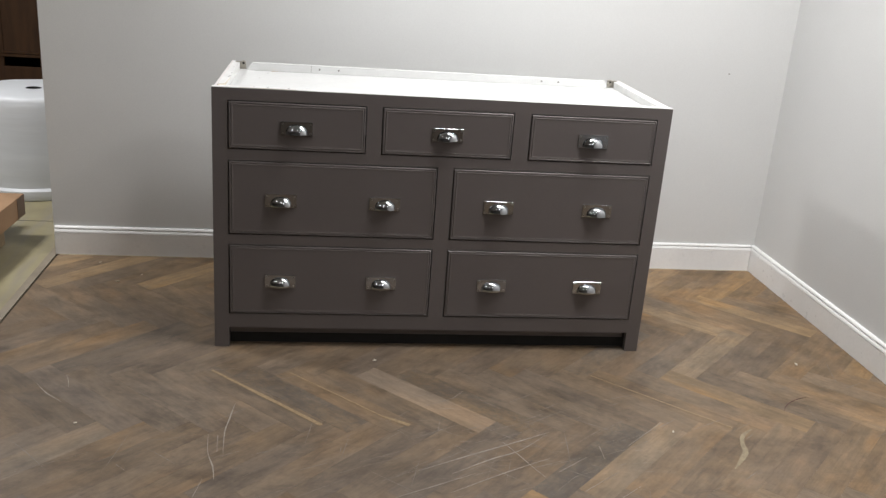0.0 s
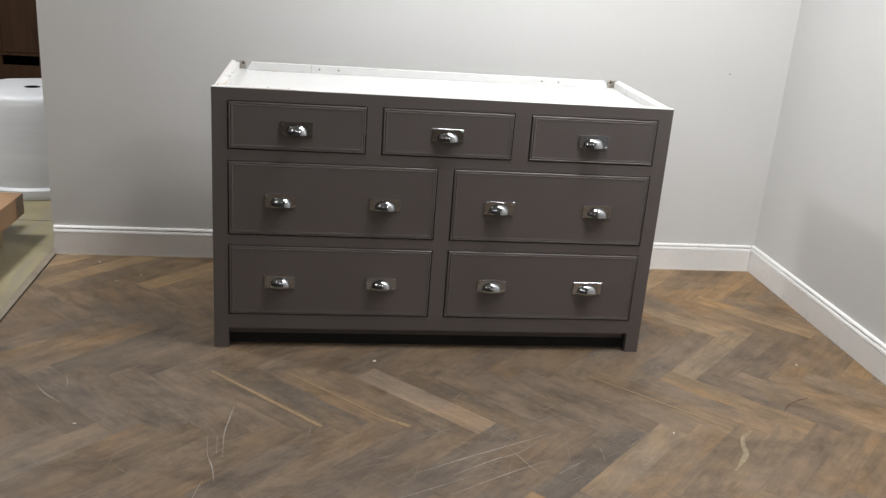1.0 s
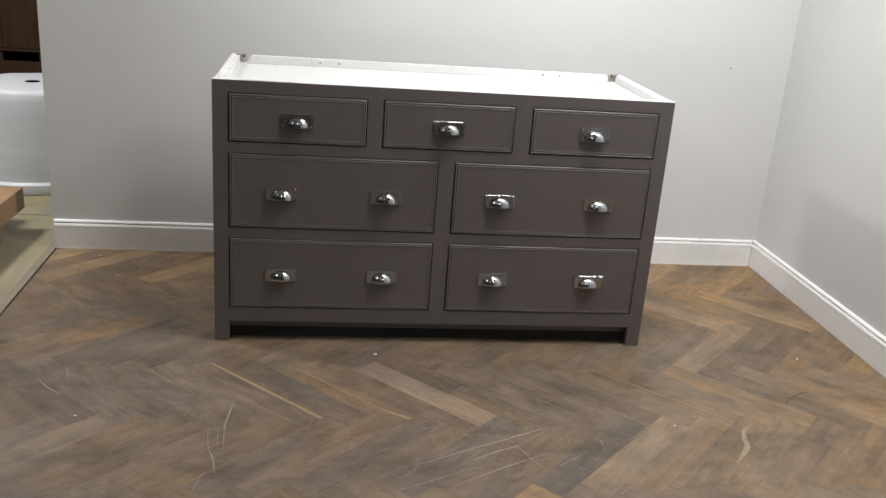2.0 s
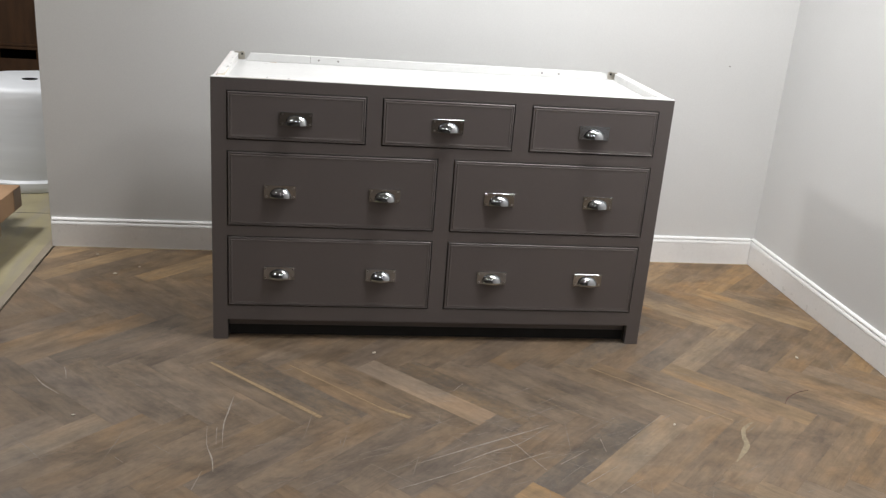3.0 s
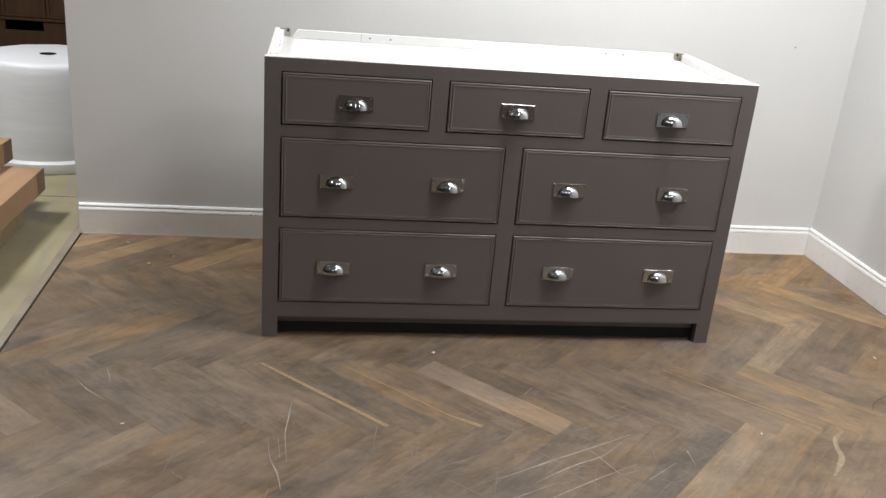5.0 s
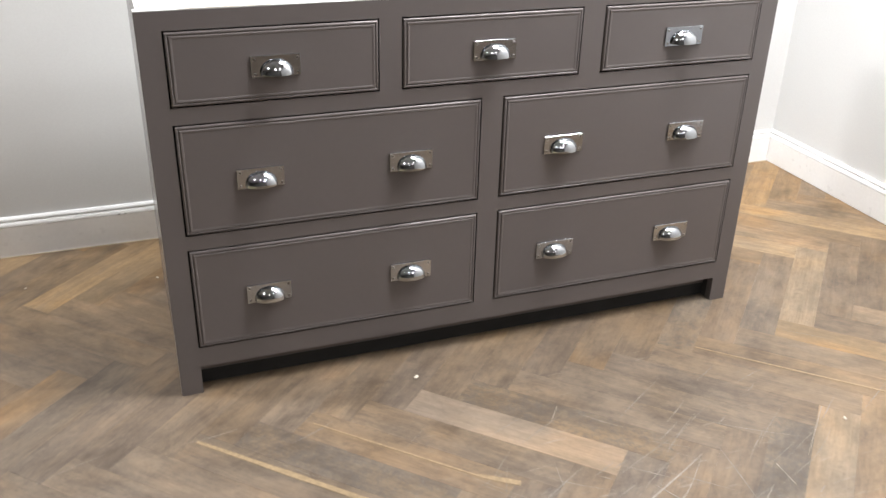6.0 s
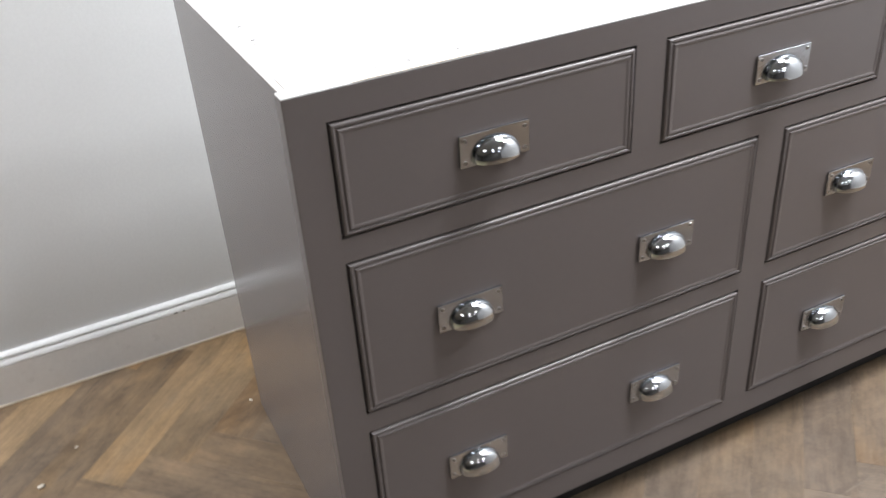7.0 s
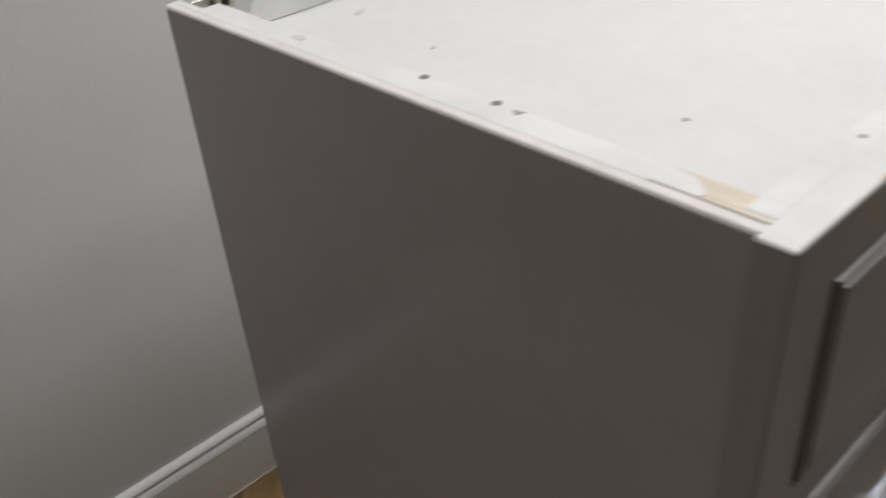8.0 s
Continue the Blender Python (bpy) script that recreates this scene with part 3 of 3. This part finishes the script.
def carton(x, y, z, w, d, h, turn, label, paper=False):
    ob = thing("carton", label, "cardboard box", "flat cartons", at=(x, y, z))
    ob.rotation_euler = (0, 0, radians(turn))
    part("box_body", boxed(-w / 2, w / 2, -d / 2, d / 2, 0, h, 0.003, 2), CARD, ob)
    part("tape", boxed(-0.025, 0.025, -d / 2 + 0.01, d / 2 - 0.01, h, h + 0.0006), TAPE, ob, "glossy brown parcel tape")
    # darker brown band on the side face towards the far end
    part("end_band", boxed(w / 2, w / 2 + 0.0006, d / 2 - 0.085, d / 2 - 0.002, 0.003, h - 0.002), CARDEND, ob, "dark brown band on the carton's side near its end")
    if paper:
        bm = boxed(w / 2, w / 2 + 0.0008, -0.19, -0.07, 0.012, h - 0.002)
        box(bm, w / 2 - 0.04, w / 2 + 0.0008, -0.19, -0.06, h, h + 0.0008)
        part("torn_label", bm, PAPER, ob, "torn white paper label")
    return ob


carton(-1.195, 0.545, 0.100, 0.50, 1.10, 0.093, -2.0, "long flat brown cardboard carton lying on a pallet", True)
carton(-1.345, 0.70, 0.1935, 0.48, 1.00, 0.090, -4.0, "long flat brown cardboard carton on top of another")
carton(-1.950, 2.99, 0.0, 0.50, 0.41, 0.40, 14.0, "brown cardboard carton standing on the workshop floor")

cabinet = thing("workshop_cabinet", "dark brown wooden panelled cabinet in dim light", "cabinet", at=(-2.3, 4.6, 0))
part("carcass", boxed(-1.425, 1.41, 0.03, 0.55, 0.262, 1.9, 0.004), BROWN, cabinet)
for i in range(9):
    x = -1.425 + 0.315 * i
    door = part("cabinet_door", boxed(x + 0.002, x + 0.313, 0.012, 0.03, 0.272, 1.88, 0.002), BROWN, cabinet)
    for a, b2, c, d in ((x + 0.002, x + 0.026, 0.272, 1.88), (x + 0.289, x + 0.313, 0.272, 1.88), (x + 0.026, x + 0.289, 0.272, 0.292), (x + 0.026, x + 0.289, 1.80, 1.88)):
        part("door_frame", boxed(a, b2, 0.0, 0.012, c, d, 0.002), BROWN, door)
part("bottom_rail", boxed(-1.425, 1.41, 0.006, 0.03, 0.245, 0.268, 0.002), BROWN, cabinet)
part("kick_board", boxed(-1.425, 1.41, 0.03, 0.05, 0.0, 0.168, 0.002), BROWN, cabinet)
for x0, x1 in ((-1.425, 0.163), (0.432, 1.41)):
    part("kick_panel", boxed(x0, x1, 0.03, 0.05, 0.168, 0.245, 0.002), BROWN, cabinet)
# black board puts the shade behind the slot into colour
part("gap_shade", boxed(-1.425, 1.41, 0.30, 0.32, 0.0, 0.262), HOLE, cabinet)

# ---- loose marks and specks on the floor ----
def strip(name, points, widths, mat, label, category):
    """A thin dry mark that lies on the floor along a few bends."""
    fine, thick = [], []
    for i in range(len(points) - 1):
        p0, p1, p2, p3 = (Vector(points[min(max(k, 0), len(points) - 1)]) for k in (i - 1, i, i + 1, i + 2))
        for q in range(5):
            f = q / 5
            fine.append(tuple(0.5 * (2 * p1 + (p2 - p0) * f + (2 * p0 - 5 * p1 + 4 * p2 - p3) * f * f + (3 * p1 - p0 - 3 * p2 + p3) * f ** 3)))
            thick.append((widths[i] * (1 - f) + widths[i + 1] * f) * (1 + 0.25 * noise.noise((fine[-1][0] * 90, fine[-1][1] * 90, 0))))
    points, widths = fine + [tuple(points[-1])], thick + [widths[-1]]
    bm, prev = bmesh.new(), None
    for i, ((x, y), w) in enumerate(zip(points, widths)):
        (xa, ya), (xb, yb) = points[max(0, i - 1)], points[min(len(points) - 1, i + 1)]
        n = Vector((yb - ya, xa - xb, 0)).normalized() * w / 2
        pair = [bm.verts.new(Vector((x, y, z)) + s * n) for s in (1, -1) for z in (0.0002, 0.0008)]
        if prev:
            for a, b2 in ((0, 1), (1, 3), (3, 2), (2, 0)):
                bm.faces.new((prev[a], prev[b2], pair[b2], pair[a]))
        else:
            bm.faces.new((pair[0], pair[1], pair[3], pair[2]))
        prev = pair
    bm.faces.new((prev[0], prev[1], prev[3], prev[2]))
    return tagged(new(name, mesh_of(name, bm, mat)), label, category)


def chip(x, y, size, turn):
    bm = bmesh.new()
    bmesh.ops.create_icosphere(bm, subdivisions=1, radius=size, matrix=pose(x, y, size * 0.45, 0, 0, turn) @ Matrix.Diagonal((1.5, 0.9, 0.55, 1)))
    for v in bm.verts:
        v.co += 0.35 * size * noise.noise_vector(v.co * 300)
        v.co.z = max(v.co.z, 0.0002)
    return tagged(new("paint_chip", mesh_of("paint_chip", bm, CHIP)), "small white chip of debris lying on the floor", "debris", "white chips")


for args in ((-0.435, 0.567, 0.0055, 20), (2.046, -0.098, 0.0065, 80), (0.536, -0.099, 0.0055, 30), (-0.324, -0.508, 0.004, 10), (1.415, -0.559, 0.004, 70), (-0.549, 0.778, 0.004, 40), (-0.360, 0.647, 0.003, 0), (-0.010, 0.603, 0.0035, 130)):
    chip(*args)

SCRATCHES = (((-0.495, -0.273), (-0.454, -0.330), (-0.422, -0.361), (-0.394, -0.388)), ((-0.423, -0.216), (-0.410, -0.250), (-0.398, -0.294)), ((0.048, -0.569), (0.058, -0.662), (0.079, -0.731), (0.089, -0.792)),
             ((0.075, -0.575), (0.082, -0.662)), ((0.880, -0.613), (0.912, -0.676), (0.934, -0.725), (0.967, -0.794)), ((1.016, -0.575), (0.924, -0.658), (0.835, -0.701), (0.714, -0.773)), ((1.012, -0.767), (1.113, -0.692)),
             ((0.555, -0.878), (0.647, -0.835), (0.776, -0.773)), ((1.162, -0.638), (1.159, -0.704)), ((1.397, -0.503), (1.246, -0.638)), ((-0.168, -0.721), (-0.141, -0.748)), ((0.806, -0.311), (0.770, -0.355)), ((0.105, -0.395), (0.098, -0.480), (0.092, -0.560), (0.100, -0.680)), ((-0.300, -0.905), (-0.215, -0.900)), ((0.045, -0.870), (0.060, -0.790)),
             ((0.62, -0.76), (0.78, -0.68), (0.95, -0.60), (1.03, -0.56)), ((0.70, -0.86), (0.86, -0.77), (1.00, -0.70)), ((1.06, -0.86), (1.18, -0.77)), ((1.14, -0.90), (1.22, -0.84)))
for i, line in enumerate(SCRATCHES):
    strip("floor_scratch", line, [(0.0018, 0.0038, 0.0027)[(i + k) % 3] if 0 < k < len(line) - 1 else 0.0007 for k in range(len(line))] if len(line) > 2 else [0.0018, 0.0007], SCRATCH, "thin pale scratch in the oak floor", "scratch")
bm, srng = bmesh.new(), random.Random(11)
for k in range(150):
    x, y = (srng.gauss(0.85, 0.35), srng.gauss(-0.66, 0.14)) if k % 2 else (srng.uniform(-0.7, 2.2), min(0.4, srng.gauss(-0.62, 0.28)))
    if y > -0.03 and -0.05 < x < 1.55:
        continue
    turn, run, w = srng.choice((0.4, 0.5, 0.6, 0.5, -0.75, 1.3)) + srng.gauss(0, 0.12), srng.uniform(0.03, 0.22), srng.uniform(0.0006, 0.0024)
    bend = srng.gauss(0, 0.03)
    pts = []
    for q in range(5):
        f = q / 4 - 0.5
        px, py = x + f * run * math.cos(turn) - bend * run * f * f * math.sin(turn), y + f * run * math.sin(turn) + bend * run * f * f * 4 * math.cos(turn)
        half = w * (1 - 1.9 * abs(f)) / 2 + 0.0001
        pts.append([bm.verts.new((px - s2 * half * math.sin(turn), py + s2 * half * math.cos(turn), 0.0005)) for s2 in (1, -1)])
    for a, b2 in zip(pts, pts[1:]):
        bm.faces.new((a[0], a[1], b2[1], b2[0]))
tagged(new("fine_scratches", mesh_of("fine_scratches", bm, FAINT)), "many fine pale scratches over the worn oak floor", "scratches", kind="stuff")
strip("glue_smear", ((1.671, -0.543), (1.628, -0.580), (1.606, -0.625), (1.595, -0.671), (1.562, -0.715), (1.523, -0.759)), (0.005, 0.012, 0.014, 0.017, 0.014, 0.002), SMEAR, "dried pale curved smear on the oak floor", "smear")
strip("floor_crack", ((1.967, -0.336), (1.925, -0.350), (1.889, -0.371), (1.858, -0.398), (1.835, -0.431)), (0.001, 0.004, 0.002, 0.0035, 0.001), REDMARK, "reddish brown hairline mark on the oak floor", "mark")
for a, b2, w in (((0.012, -0.177), (0.362, -0.519), 0.0135), ((1.259, -0.194), (1.613, -0.533), 0.0065), ((0.545, -0.470), (0.620, -0.520), 0.014), ((0.262, -0.192), (0.545, -0.470), 0.005)):
    strip("sapwood_edge", (a, ((a[0] + b2[0]) / 2, (a[1] + b2[1]) / 2), b2), (w * 0.6, w, w), SAP, "pale golden sapwood edge of an oak block", "wood strip")

# ---- herringbone floor, block by block ----
LONG, SHORT, GAP = 0.495, 0.0905, 0.0001
U0, V0 = 0.9765 - LONG, 0.2722
DIAG = 1 / math.sqrt(2)


def block_mesh(name, mat):
    bm = boxed(-LONG / 2 + GAP / 2, LONG / 2 - GAP / 2, -SHORT / 2 + GAP / 2, SHORT / 2 - GAP / 2, -0.012, 0.0)
    top = [e for e in bm.edges if all(v.co.z > -0.001 for v in e.verts)]
    bmesh.ops.bevel(bm, geom=top, offset=0.0002, segments=1, affect="EDGES")
    return mesh_of(name, bm, mat)


BLOCKS = {"mid": block_mesh("floor_block", OAK), "grey": block_mesh("floor_block", OAK_GREY), "dark": block_mesh("floor_block", OAK_DARK), "pale": block_mesh("floor_block", OAK_PALE), "gold": block_mesh("floor_block", OAK_GOLD), "raw": block_mesh("floor_block", OAK_RAW)}
floor = structure("floor", boxed(SEAM + 0.004, EAST + 0.12, -5.6, NORTH + 0.12, -0.08, -0.0012), DUST, "worn grey-brown oak herringbone block floor with scratches", "floor")
rng = random.Random(4)
# blocks that stand out: (lie, step along the band, band)
TONES = {}
for lie, band, first, shades in (
        ("down", 0, -11, "gold dark dark grey mid mid mid mid raw mid mid pale raw mid mid grey mid mid mid gold grey mid mid mid"),
        ("up", 0, -12, "mid grey mid mid dark grey grey mid mid mid mid grey mid mid grey mid mid raw grey grey gold grey grey mid mid"),
        ("down", -1, -12, "mid grey mid mid grey mid mid"), ("down", -1, 6, "mid mid gold mid mid gold mid mid"),
        ("up", -1, -12, "gold mid gold grey dark gold gold mid"), ("up", -1, 6, "mid mid gold mid mid gold mid"),
        ("up", 1, -10, "mid gold mid mid mid mid grey mid grey mid grey grey grey raw gold mid mid mid grey mid mid mid"),
        ("down", 1, -1, "grey mid mid grey gold mid mid mid dark gold mid")):
    for k, shade in enumerate(shades.split()):
        TONES[lie, first + k, band] = shade
LIMITS = ((SEAM + 0.004, 0, -1, 0), (EAST - 0.012, 0, 1, 0), (0, NORTH - 0.012, 0, 1), (0, -5.6, 0, -1))
rest = {}


def trimmed(source, m):
    """The block's mesh cut off at the seam and the walls, in the block's own axes; None if nothing is left."""
    bm, inv = bmesh.new(), m.inverted()
    bm.from_mesh(source)
    for px, py, nx, ny in LIMITS:
        got = bmesh.ops.bisect_plane(bm, geom=list(bm.verts) + list(bm.edges) + list(bm.faces), plane_co=inv @ Vector((px, py, 0)), plane_no=inv.to_3x3() @ Vector((nx, ny, 0)), clear_outer=True)
        edges = [e for e in got["geom_cut"] if isinstance(e, bmesh.types.BMEdge)]
        if edges:
            bmesh.ops.contextual_create(bm, geom=edges)
    if not bm.faces:
        bm.free()
        return None
    return mesh_of("floor_block", bm, source.materials[0])


for band in range(-3, 11):
    for step in range(-70, 80):
        for lie in ("down", "up"):
            u, v = U0 + step * SHORT + band * LONG, V0 + step * SHORT - band * LONG
            cu, cv = (u + LONG / 2, v - SHORT / 2) if lie == "down" else (u + SHORT / 2, v + LONG / 2)
            x, y = (cu + cv) * DIAG, (cv - cu) * DIAG
            if not (SEAM - 0.2 < x < EAST + 0.2 and -5.8 < y < NORTH + 0.2):
                continue
            shade = TONES.get((lie, step, band)) or rng.choices(("mid", "grey", "dark", "gold"), (6, 4, 0.8, 0.8))[0]
            m = pose(x, y, 0, 0, 0, -45 if lie == "down" else 45)
            source = BLOCKS[shade]
            if x < SEAM + 0.21 or x > EAST - 0.22 or y > NORTH - 0.22 or y < -5.4:
                source = trimmed(source, m)
            if source is None:
                continue
            if y > -1.25:
                shared("floor_block", source, floor, m)
            else:
                # kept in axes turned with the blocks, so that the grain runs along them
                turned = pose(0, 0, 0, 0, 0, -45 if lie == "down" else 45)
                if (lie, shade) not in rest:
                    rest[lie, shade] = bmesh.new()
                bm = rest[lie, shade]
                before = len(bm.verts)
                bm.from_mesh(source)
                bm.verts.ensure_lookup_table()
                shift = turned.inverted() @ m
                for v2 in bm.verts[before:]:
                    v2.co = shift @ v2.co
for (lie, shade), bm in rest.items():
    far = part("far_blocks", bm, OAK_FAR[shade], floor, "worn oak blocks further out")
    far.matrix_basis = pose(0, 0, 0, 0, 0, -45 if lie == "down" else 45)
    tagged(far, kind="stuff")

# a small nick in the plaster of the north wall
tagged(new("wall_nick", mesh_of("wall_nick", disc(bmesh.new(), 0.005, 0.0012, pose(2.058, NORTH - 0.0005, 0.890, 90) @ Matrix.Diagonal((1.0, 0.6, 1.0, 1)), 9), SCREWHOLE)), "small grey nick in the painted plaster wall", "wall mark")
